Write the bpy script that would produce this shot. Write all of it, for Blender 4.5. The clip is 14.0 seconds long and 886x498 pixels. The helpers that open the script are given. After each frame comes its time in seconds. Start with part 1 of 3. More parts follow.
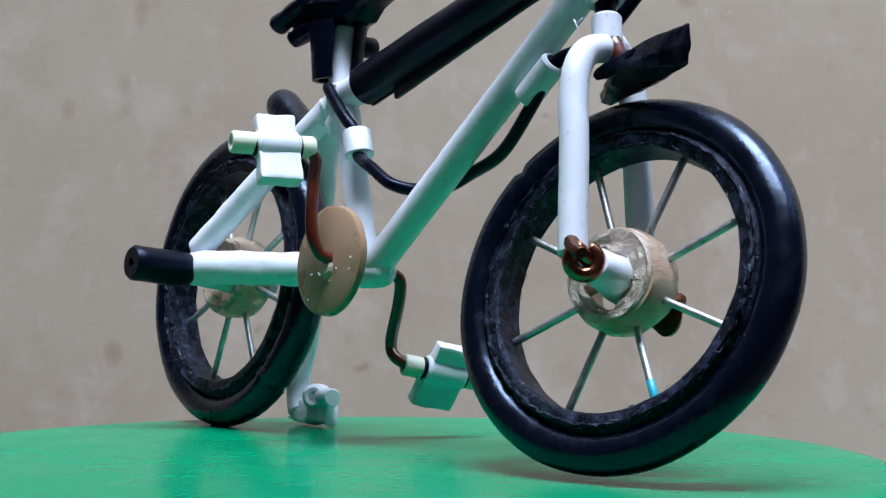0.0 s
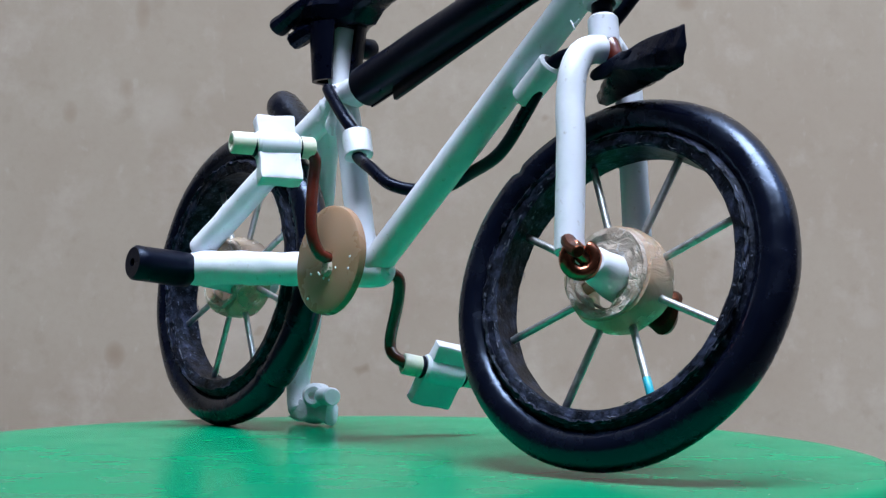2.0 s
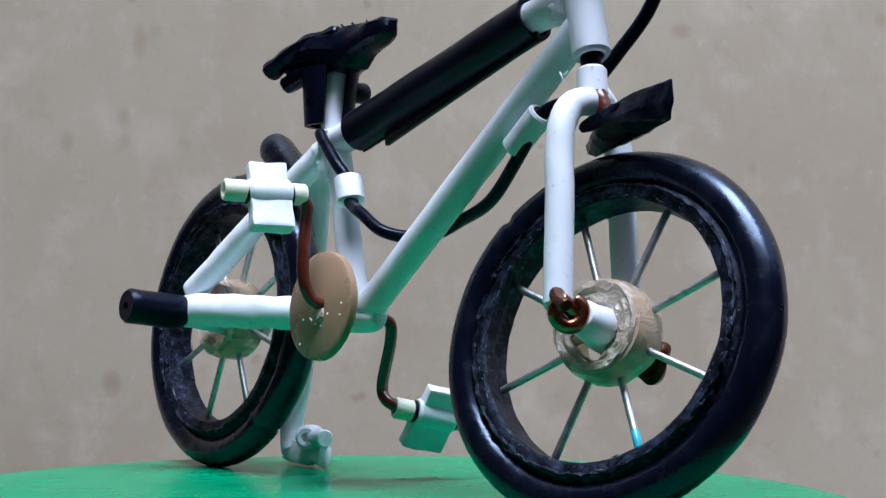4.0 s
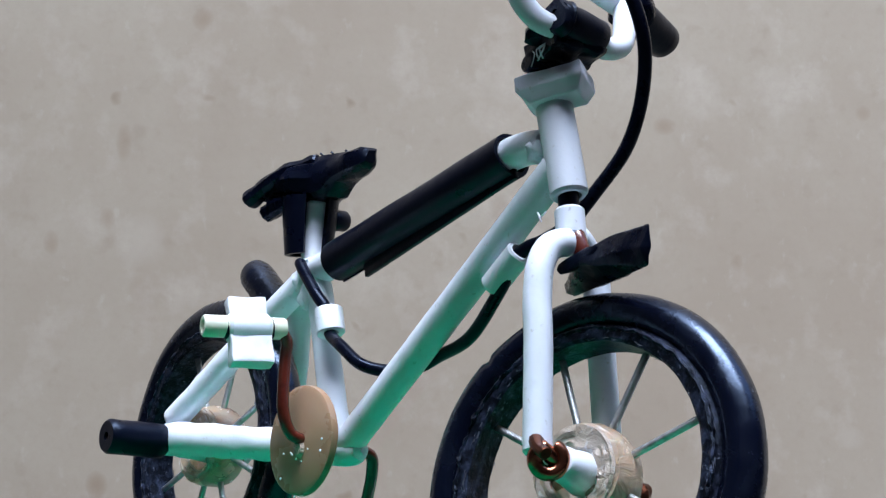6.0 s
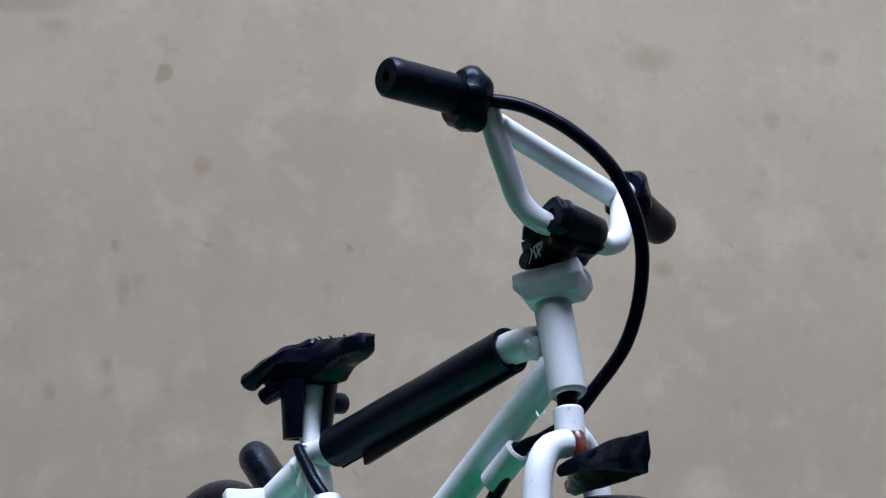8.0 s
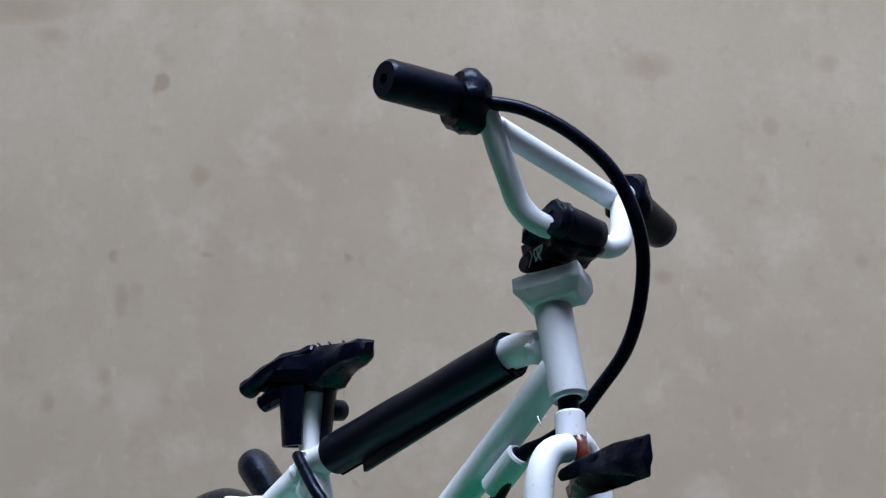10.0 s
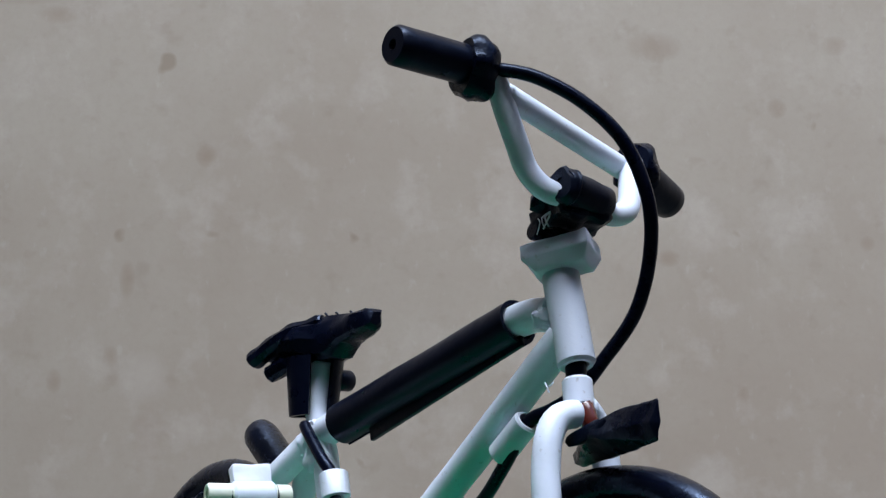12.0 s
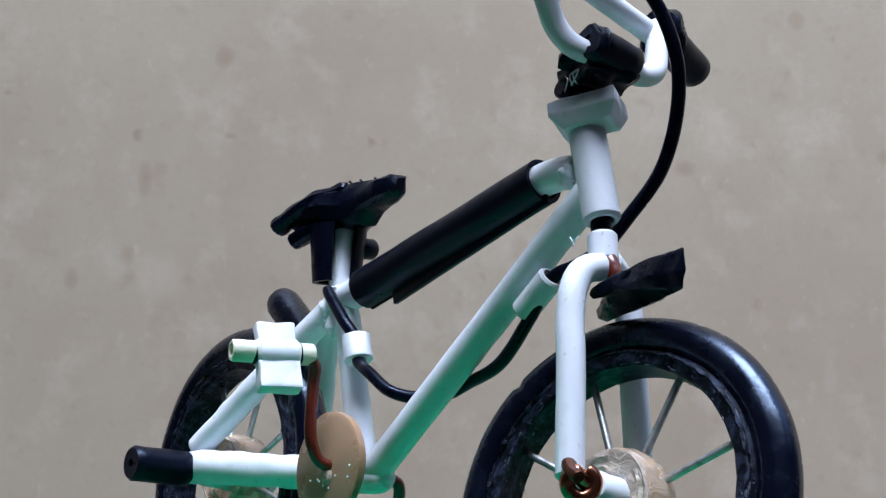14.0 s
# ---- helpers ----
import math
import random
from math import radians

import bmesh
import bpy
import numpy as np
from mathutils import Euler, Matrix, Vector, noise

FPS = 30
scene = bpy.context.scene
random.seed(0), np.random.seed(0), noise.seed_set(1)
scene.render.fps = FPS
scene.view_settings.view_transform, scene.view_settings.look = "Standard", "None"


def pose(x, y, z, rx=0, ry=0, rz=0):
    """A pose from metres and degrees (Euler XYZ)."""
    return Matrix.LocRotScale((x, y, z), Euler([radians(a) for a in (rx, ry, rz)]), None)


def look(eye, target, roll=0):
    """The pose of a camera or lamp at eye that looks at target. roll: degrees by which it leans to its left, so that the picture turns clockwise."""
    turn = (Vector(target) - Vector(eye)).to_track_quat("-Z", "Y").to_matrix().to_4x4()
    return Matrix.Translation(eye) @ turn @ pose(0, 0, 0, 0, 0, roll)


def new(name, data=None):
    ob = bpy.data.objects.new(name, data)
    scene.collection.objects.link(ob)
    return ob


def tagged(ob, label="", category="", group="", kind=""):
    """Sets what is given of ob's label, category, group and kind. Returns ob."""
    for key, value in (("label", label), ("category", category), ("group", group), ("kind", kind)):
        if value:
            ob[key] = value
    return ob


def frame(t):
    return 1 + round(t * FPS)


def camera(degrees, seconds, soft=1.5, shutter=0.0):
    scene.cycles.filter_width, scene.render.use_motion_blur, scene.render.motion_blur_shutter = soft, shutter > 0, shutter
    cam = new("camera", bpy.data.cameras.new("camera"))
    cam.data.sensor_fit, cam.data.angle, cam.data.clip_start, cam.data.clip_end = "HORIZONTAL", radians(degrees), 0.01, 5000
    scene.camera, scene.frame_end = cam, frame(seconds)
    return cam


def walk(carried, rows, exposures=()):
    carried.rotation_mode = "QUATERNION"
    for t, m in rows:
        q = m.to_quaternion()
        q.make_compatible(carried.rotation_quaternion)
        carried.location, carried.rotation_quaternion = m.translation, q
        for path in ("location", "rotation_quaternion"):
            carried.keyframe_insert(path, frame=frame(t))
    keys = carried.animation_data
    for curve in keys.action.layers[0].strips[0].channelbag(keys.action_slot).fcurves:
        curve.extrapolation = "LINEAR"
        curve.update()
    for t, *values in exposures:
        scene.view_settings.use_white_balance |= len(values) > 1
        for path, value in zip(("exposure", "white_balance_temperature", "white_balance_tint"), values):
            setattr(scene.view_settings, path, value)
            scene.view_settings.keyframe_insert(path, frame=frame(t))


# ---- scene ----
PATH = [
    (0.0, look((0.25831, -0.14989, 0.02579), (0.05974, 0.00196, 0.02940), 0.08)),
    (0.5, look((0.26145, -0.15119, 0.02545), (0.06245, 0.00008, 0.02930), 0.00)),
    (1.0, look((0.26169, -0.15144, 0.02534), (0.06275, -0.00008, 0.02919), 0.00)),
    (1.5, look((0.26195, -0.15175, 0.02523), (0.06305, -0.00035, 0.02922), 0.05)),
    (2.0, look((0.26028, -0.15085, 0.02507), (0.06159, 0.00082, 0.02928), 0.06)),
    (2.2, look((0.26304, -0.15233, 0.02565), (0.06402, -0.00107, 0.02938), -0.02)),
    (4.3, look((0.26233, -0.15028, 0.03201), (0.06368, 0.00139, 0.03804), -0.05)),
    (4.5, look((0.26260, -0.15012, 0.03321), (0.06395, 0.00153, 0.03974), -0.20)),
    (5.0, look((0.26279, -0.14943, 0.03564), (0.06433, 0.00237, 0.04390), -0.33)),
    (5.5, look((0.26306, -0.14886, 0.03850), (0.06496, 0.00327, 0.04905), -0.47)),
    (6.0, look((0.26325, -0.14926, 0.04128), (0.06567, 0.00322, 0.05577), -0.53)),
    (6.5, look((0.26324, -0.14964, 0.04514), (0.06576, 0.00248, 0.06405), -0.59)),
    (7.0, look((0.26417, -0.14919, 0.05298), (0.06723, 0.00277, 0.07799), -0.67)),
    (7.5, look((0.26493, -0.14888, 0.05507), (0.06825, 0.00295, 0.08276), -0.71)),
    (8.0, look((0.26426, -0.14953, 0.05461), (0.06778, 0.00232, 0.08352), -0.86)),
    (10.5, look((0.26270, -0.14827, 0.05337), (0.06650, 0.00358, 0.08412), -1.19)),
    (11.0, look((0.26277, -0.14858, 0.05291), (0.06655, 0.00330, 0.08337), -1.19)),
    (11.5, look((0.26239, -0.14854, 0.05189), (0.06605, 0.00325, 0.08207), -1.13)),
    (12.0, look((0.26212, -0.14878, 0.05019), (0.06546, 0.00273, 0.07974), -0.97)),
    (12.5, look((0.26176, -0.14900, 0.04842), (0.06483, 0.00238, 0.07683), -0.81)),
    (13.0, look((0.26171, -0.14995, 0.04565), (0.06451, 0.00135, 0.07251), -0.62)),
    (13.5, look((0.26139, -0.15072, 0.04138), (0.06390, 0.00057, 0.06603), -0.39)),
    (14.0, look((0.26068, -0.15108, 0.03743), (0.06269, -0.00004, 0.05945), 0.02)),
]
cam = camera(28.48, 14.0, soft=1.3)
walk(cam, PATH, exposures=[(0.0, 1.79), (2.2, 1.81), (4.5, 1.77), (5.5, 1.80), (6.0, 1.95), (6.5, 1.97), (7.0, 1.80), (8.0, 1.63), (11.0, 1.63), (12.5, 1.53), (13.5, 1.66), (14.0, 1.78)])

# ---- light: soft overcast daylight from above ----
world = bpy.data.worlds.new("overcast_sky")
scene.world = world
world.use_nodes = True
wn = world.node_tree.nodes
sky = wn.new("ShaderNodeTexSky")
sky.sky_type = "NISHITA"
sky.sun_disc = False
sky.sun_elevation = radians(66)
sky.sun_rotation = radians(123)
sky.air_density, sky.dust_density, sky.ozone_density = 1.0, 0.8, 1.5
wn["Background"].inputs["Strength"].default_value = 0.15
world.node_tree.links.new(sky.outputs[0], wn["Background"].inputs["Color"])
sun_data = bpy.data.lights.new("sun", "SUN")
sun_data.energy, sun_data.angle, sun_data.color = 4.8, radians(45), (0.765, 0.838, 1.0)
sun = new("sun", sun_data)
sun.matrix_world = look((0.42, -0.27, 1.2), (0.0, 0.0, 0.0))

# ---- materials ----
S = 0.025          # one wheel radius in metres; the bicycle is laid out in wheel radii
LEAN = 8.226       # degrees by which the bicycle leans on its stand


class Mat:
    """A node material with a few short ways to add grain, stains and relief."""

    def __init__(self, name, colour, rough, metal=0.0):
        self.m = bpy.data.materials.new(name)
        self.m.use_nodes = True
        self.t = self.m.node_tree
        self.b = self.t.nodes["Principled BSDF"]
        self.b.inputs["Base Color"].default_value = (*colour, 1)
        self.b.inputs["Roughness"].default_value = rough
        self.b.inputs["Metallic"].default_value = metal
        self.co = self.t.nodes.new("ShaderNodeTexCoord").outputs["Object"]
        self.colour = None
        self.base = colour
        self.normal = None

    def node(self, kind, **values):
        n = self.t.nodes.new(kind)
        for k, v in values.items():
            n.inputs[k].default_value = v
        return n

    def link(self, a, b):
        self.t.links.new(a, b)

    def noise(self, scale, detail=4.0, rough=0.55, stretch=None, distort=0.0):
        n = self.node("ShaderNodeTexNoise", Scale=scale, Detail=detail, Roughness=rough, Distortion=distort)
        if stretch:
            mp = self.node("ShaderNodeMapping", Scale=stretch)
            self.link(self.co, mp.inputs["Vector"])
            self.link(mp.outputs[0], n.inputs["Vector"])
        else:
            self.link(self.co, n.inputs["Vector"])
        return n.outputs["Fac"]

    def ramp(self, fac, lo, hi):
        r = self.node("ShaderNodeMapRange", **{"From Min": lo, "From Max": hi})
        r.clamp = True
        self.link(fac, r.inputs["Value"])
        return r.outputs["Result"]

    def times(self, fac, k):
        r = self.node("ShaderNodeMath")
        r.operation = "MULTIPLY"
        self.link(fac, r.inputs[0])
        r.inputs[1].default_value = k
        return r.outputs[0]

    def tint(self, fac, colour, amount=1.0):
        mx = self.t.nodes.new("ShaderNodeMix")
        mx.data_type = "RGBA"
        self.link(self.times(fac, amount), mx.inputs["Factor"])
        if self.colour:
            self.link(self.colour, mx.inputs[6])
        else:
            mx.inputs[6].default_value = (*self.base, 1)
        mx.inputs[7].default_value = (*colour, 1)
        self.colour = mx.outputs[2]
        self.link(self.colour, self.b.inputs["Base Color"])
        return self

    def gloss(self, fac, lo, hi):
        r = self.node("ShaderNodeMapRange", **{"To Min": lo, "To Max": hi, "From Min": 0.3, "From Max": 0.7})
        self.link(fac, r.inputs["Value"])
        self.link(r.outputs["Result"], self.b.inputs["Roughness"])
        return self

    def bump(self, fac, strength, distance):
        n = self.node("ShaderNodeBump", Strength=strength, Distance=distance)
        self.link(fac, n.inputs["Height"])
        if self.normal:
            self.link(self.normal, n.inputs["Normal"])
        self.normal = n.outputs[0]
        self.link(self.normal, self.b.inputs["Normal"])
        return self


def white_plastic(name, colour, rough):
    k = Mat(name, colour, rough)
    k.tint(k.ramp(k.noise(180, 5), 0.5, 0.75), (0.56, 0.62, 0.66), 0.45)
    k.tint(k.ramp(k.noise(900, 3), 0.66, 0.74), (0.3, 0.27, 0.22), 0.35)
    k.gloss(k.noise(500), rough - 0.1, rough + 0.15)
    k.bump(k.noise(1400, 4), 0.14, 0.0002).bump(k.noise(160, 3), 0.16, 0.0007).bump(k.noise(480, 4), 0.12, 0.0003)
    k.b.inputs["Subsurface Weight"].default_value = 0.12
    k.b.inputs["Subsurface Radius"].default_value = (0.002, 0.002, 0.0018)
    return k.m


def black_plastic(name, rough, relief=0.3, dust=0.25, scale=1.0, shine=0.15):
    k = Mat(name, (0.0016, 0.0025, 0.0085), rough)
    k.tint(k.ramp(k.noise(700 * scale, 5), 0.58, 0.88), (0.012, 0.017, 0.034), dust)
    k.gloss(k.noise(350 * scale), rough - 0.08, rough + 0.12)
    k.b.inputs["Specular IOR Level"].default_value = shine
    k.b.inputs["Specular Tint"].default_value = (0.52, 0.70, 1.0, 1)
    k.bump(k.noise(1100 * scale, 5), relief, 0.0003).bump(k.noise(150, 2), relief, 0.0006)
    return k.m


WHITE = white_plastic("white_plastic_tube", (0.74, 0.80, 0.89), 0.42)
WORN_WHITE = white_plastic("worn_white_plastic", (0.55, 0.60, 0.67), 0.5)
WHITE_CUT = white_plastic("cut_white_plastic", (0.73, 0.77, 0.86), 0.6)
CREAM = white_plastic("cream_plastic_tube", (0.72, 0.76, 0.62), 0.45)
BLACK = black_plastic("black_plastic", 0.32, 0.2, 0.12, 1.0, 0.17)
TYRE = black_plastic("black_rubber_tube", 0.22, 0.14, 0.08, 1.0, 0.6)
SLEEVE = black_plastic("black_sleeve", 0.34, 0.10, 0.25, 1.0, 0.2)
ROUGH_BLACK = black_plastic("scraped_black_plastic", 0.27, 0.3, 0.06, 0.8, 0.2)
CABLE = black_plastic("black_wire_insulation", 0.28, 0.05, 0.05)


def rim_material():
    k = Mat("scraped_black_rim", (0.0014, 0.0019, 0.0042), 0.42)
    k.tint(k.ramp(k.noise(520, 6, 0.7), 0.46, 0.70), (0.05, 0.062, 0.115), 0.75)
    k.tint(k.ramp(k.noise(1700, 4), 0.63, 0.71), (0.17, 0.20, 0.29), 0.6)
    k.bump(k.noise(800, 6, 0.7), 0.45, 0.0005)
    k.b.inputs["Specular IOR Level"].default_value = 0.16
    k.b.inputs["Specular Tint"].default_value = (0.52, 0.70, 1.0, 1)
    return k.m


RIM = rim_material()


SHAVING = Mat("grey_plastic_shaving", (0.085, 0.10, 0.15), 0.5)
SHAVING.tint(SHAVING.ramp(SHAVING.noise(300, 3), 0.4, 0.6), (0.035, 0.04, 0.055), 0.8)
SHAVING = SHAVING.m


def metal(name, colour, rough, dark):
    k = Mat(name, colour, rough, 1.0)
    k.tint(k.ramp(k.noise(900, 4), 0.5, 0.75), dark, 0.7)
    k.bump(k.noise(1500, 3), 0.2, 0.0001)
    return k.m


STEEL = metal("steel_needle", (0.64, 0.67, 0.69), 0.45, (0.26, 0.27, 0.27))
DARK_COPPER = metal("tarnished_copper", (0.10, 0.035, 0.02), 0.4, (0.05, 0.02, 0.012))
COPPER = metal("bare_copper", (0.46, 0.17, 0.10), 0.24, (0.08, 0.024, 0.016))
ENAMEL = Mat("dark_enamelled_wire", (0.095, 0.014, 0.008), 0.25)
ENAMEL.tint(ENAMEL.ramp(ENAMEL.noise(500), 0.45, 0.7), (0.045, 0.009, 0.006), 0.7)
ENAMEL.bump(ENAMEL.noise(700, 3), 0.15, 0.0002)
ENAMEL.b.inputs["Coat Weight"].default_value = 0.2
ENAMEL = ENAMEL.m
PAINT = Mat("cyan_paint", (0.02, 0.42, 0.55), 0.35).m


def glue_plastic():
    k = Mat("translucent_beige_plastic", (0.74, 0.60, 0.47), 0.16)
    k.tint(k.ramp(k.noise(90, 2, 0.5), 0.4, 0.7), (0.60, 0.44, 0.31), 0.6)
    k.tint(k.ramp(k.noise(600, 3), 0.62, 0.72), (0.72, 0.62, 0.5), 0.3)
    k.gloss(k.noise(260), 0.1, 0.34)
    k.tint(k.ramp(k.noise(300, 4, 0.55, None, 0.6), 0.58, 0.68), (0.84, 0.78, 0.70), 0.3)
    k.bump(k.noise(300, 3, 0.5, None, 1.0), 0.45, 0.0008)
    k.b.inputs["Subsurface Weight"].default_value = 0.5
    k.b.inputs["Subsurface Radius"].default_value = (0.004, 0.003, 0.002)
    k.b.inputs["Transmission Weight"].default_value = 0.5
    return k.m


GLUE = glue_plastic()


def disc_plastic():
    k = Mat("amber_beige_plastic", (0.33, 0.215, 0.14), 0.3)
    k.tint(k.ramp(k.noise(60, 2), 0.4, 0.7), (0.26, 0.16, 0.095), 0.7)
    k.gloss(k.noise(200), 0.2, 0.4)
    k.bump(k.noise(200, 3), 0.15, 0.0004)
    k.b.inputs["Subsurface Weight"].default_value = 0.5
    k.b.inputs["Subsurface Radius"].default_value = (0.004, 0.0025, 0.0015)
    return k.m


DISC = disc_plastic()
CLEAR = Mat("clear_glue", (0.70, 0.60, 0.50), 0.12)
CLEAR.tint(CLEAR.ramp(CLEAR.noise(260, 5, 0.6, None, 2.5), 0.54, 0.60), (0.88, 0.85, 0.81), 0.85)
CLEAR.tint(CLEAR.ramp(CLEAR.noise(180, 3), 0.55, 0.7), (0.46, 0.36, 0.27), 0.6)
CLEAR.b.inputs["Transmission Weight"].default_value = 0.42
CLEAR.bump(CLEAR.noise(420, 5, 0.6, None, 2.0), 0.7, 0.0008).bump(CLEAR.noise(1200, 3), 0.4, 0.0003)
CLEAR = CLEAR.m


def green_lid():
    k = Mat("green_plastic", (0.0, 0.228, 0.102), 0.2)
    k.tint(k.ramp(k.noise(30, 3), 0.4, 0.7), (0.0, 0.205, 0.092), 0.5)
    k.tint(k.ramp(k.noise(520, 2), 0.745, 0.76), (0.35, 0.55, 0.42), 0.5)
    k.tint(k.ramp(k.noise(430, 2), 0.755, 0.77), (0.02, 0.06, 0.03), 0.8)
    k.gloss(k.noise(60, 4), 0.16, 0.27)
    k.b.inputs["Specular IOR Level"].default_value = 0.025
    k.bump(k.noise(22, 2), 0.01, 0.001)
    return k.m


GREEN = green_lid()


def wall_material():
    k = Mat("stained_beige_plaster", (0.385, 0.334, 0.263), 0.9)
    k.tint(k.ramp(k.noise(9, 5, 0.6), 0.38, 0.62), (0.328, 0.267, 0.203), 0.75)
    k.tint(k.ramp(k.noise(45, 5, 0.6), 0.52, 0.72), (0.449, 0.395, 0.328), 0.7)
    k.tint(k.ramp(k.noise(120, 4), 0.58, 0.75), (0.278, 0.223, 0.167), 0.4)
    k.tint(k.ramp(k.noise(75, 2), 0.70, 0.76), (0.197, 0.138, 0.088), 0.5)
    k.tint(k.ramp(k.noise(420, 4, 0.65), 0.45, 0.75), (0.302, 0.249, 0.193), 0.22)
    k.tint(k.ramp(k.noise(260, 3, 0.6, (1.0, 1.0, 0.6)), 0.62, 0.74), (0.459, 0.413, 0.346), 0.3)
    sep = k.node("ShaderNodeSeparateXYZ")
    k.link(k.co, sep.inputs[0])
    wob = k.noise(160, 3)
    # along the wall, up, half width, half height, strength; brown or pale blotches
    blots = [(0.0, 0.0, 0.0030, 0.0042, 0.75, 0), (0.008, 0.1025, 0.0022, 0.0055, 0.5, 0), (0.0132, 0.0728, 0.007, 0.008, 0.5, 1),
             (-0.0135, 0.0724, 0.0022, 0.0035, 0.5, 0), (0.0316, 0.1403, 0.0030, 0.0034, 0.6, 0), (0.1707, 0.1746, 0.0085, 0.0045, 0.5, 0),
             (0.2095, 0.1554, 0.0030, 0.0030, 0.5, 0), (0.1734, 0.1080, 0.0036, 0.0026, 0.55, 0), (0.2291, 0.1756, 0.0040, 0.0032, 0.4, 0),
             (0.2368, 0.1123, 0.0024, 0.0024, 0.4, 0), (-0.0237, 0.1918, 0.016, 0.0045, 0.6, 0), (0.0032, 0.0795, 0.0022, 0.003, 0.4, 0),
             (0.2304, 0.0110, 0.0045, 0.0035, 0.45, 1), (0.1954, 0.0658, 0.0018, 0.0026, 0.35, 0), (0.1840, 0.0408, 0.010, 0.007, 0.4, 1),
             (0.1217, 0.0825, 0.0035, 0.0045, 0.4, 0), (-0.0130, 0.1838, 0.0050, 0.0028, 0.4, 0), (0.0140, 0.0570, 0.0045, 0.012, 0.25, 0)]
    for u, v, ru, rv, amount, pale in blots:
        parts = []
        for out, c, r in ((sep.outputs[0], u, ru), (sep.outputs[2], v, rv)):
            a = k.node("ShaderNodeMath")
            a.operation = "SUBTRACT"
            k.link(out, a.inputs[0])
            a.inputs[1].default_value = c
            b = k.node("ShaderNodeMath")
            b.operation = "DIVIDE"
            k.link(a.outputs[0], b.inputs[0])
            b.inputs[1].default_value = r
            p = k.node("ShaderNodeMath")
            p.operation = "POWER"
            ab = k.node("ShaderNodeMath")
            ab.operation = "ABSOLUTE"
            k.link(b.outputs[0], ab.inputs[0])
            k.link(ab.outputs[0], p.inputs[0])
            p.inputs[1].default_value = 2.0
            parts.append(p.outputs[0])
        s = k.node("ShaderNodeMath")
        s.operation = "ADD"
        k.link(parts[0], s.inputs[0])
        k.link(parts[1], s.inputs[1])
        w = k.node("ShaderNodeMath")
        w.operation = "ADD"
        k.link(s.outputs[0], w.inputs[0])
        k.link(wob, w.inputs[1])
        k.tint(k.ramp(w.outputs[0], 1.8, 0.35), (0.481, 0.434, 0.367) if pale else (0.197, 0.121, 0.070), amount * 0.65)
    k.bump(k.noise(120, 3, 0.5), 0.12, 0.001)
    return k.m


WALL = wall_material()
# dark grey for the unseen walls added to hold back light
SHADE_WALL = Mat("shade_wall_grey", (0.055, 0.053, 0.05), 0.9)
SHADE_WALL.tint(SHADE_WALL.ramp(SHADE_WALL.noise(6, 5), 0.4, 0.7), (0.04, 0.038, 0.036), 0.7)
SHADE_WALL.bump(SHADE_WALL.noise(120, 4), 0.2, 0.002)
SHADE_WALL = SHADE_WALL.m
GROUND = Mat("dark_concrete", (0.045, 0.043, 0.04), 0.9)
GROUND.tint(GROUND.ramp(GROUND.noise(12, 6), 0.4, 0.7), (0.03, 0.028, 0.026), 0.7)
GROUND.bump(GROUND.noise(150, 5), 0.3, 0.002)
GROUND = GROUND.m


# ---- mesh helpers ----
def mesh_object(name, bm, material, parent=None, label="", smooth=40):
    bm.normal_update()
    me = bpy.data.meshes.new(name)
    for f in bm.faces:
        f.smooth = True
    for e in bm.edges:
        e.smooth = len(e.link_faces) == 2 and e.calc_face_angle(0.0) < radians(smooth)
    bm.to_mesh(me)
    bm.free()
    me.materials.append(material)
    ob = new(name, me)
    if parent:
        ob.parent = parent
    return tagged(ob, label)


def part(name, bm, material, parent, label="", smooth=40):
    """One mesh laid out in wheel radii, under a thing or a part."""
    bmesh.ops.scale(bm, vec=(S, S, S), verts=bm.verts)
    return mesh_object(name, bm, material, parent, label, smooth)


def curve(points, step=0.03):
    """A smooth line through the points (Catmull-Rom)."""
    p = [Vector(q) for q in points]
    if len(p) == 2:
        n = max(2, int((p[1] - p[0]).length / 0.08))
        return [p[0].lerp(p[1], i / n) for i in range(n + 1)]
    p = [2 * p[0] - p[1], *p, 2 * p[-1] - p[-2]]
    out = []
    for a, b, c, d in zip(p, p[1:], p[2:], p[3:]):
        n = max(2, int((c - b).length / step))
        for i in range(n):
            t = i / n
            out.append(0.5 * (2 * b + (c - a) * t + (2 * a - 5 * b + 4 * c - d) * t * t + (3 * b - a - 3 * c + d) * t ** 3))
    return out + [p[-2]]


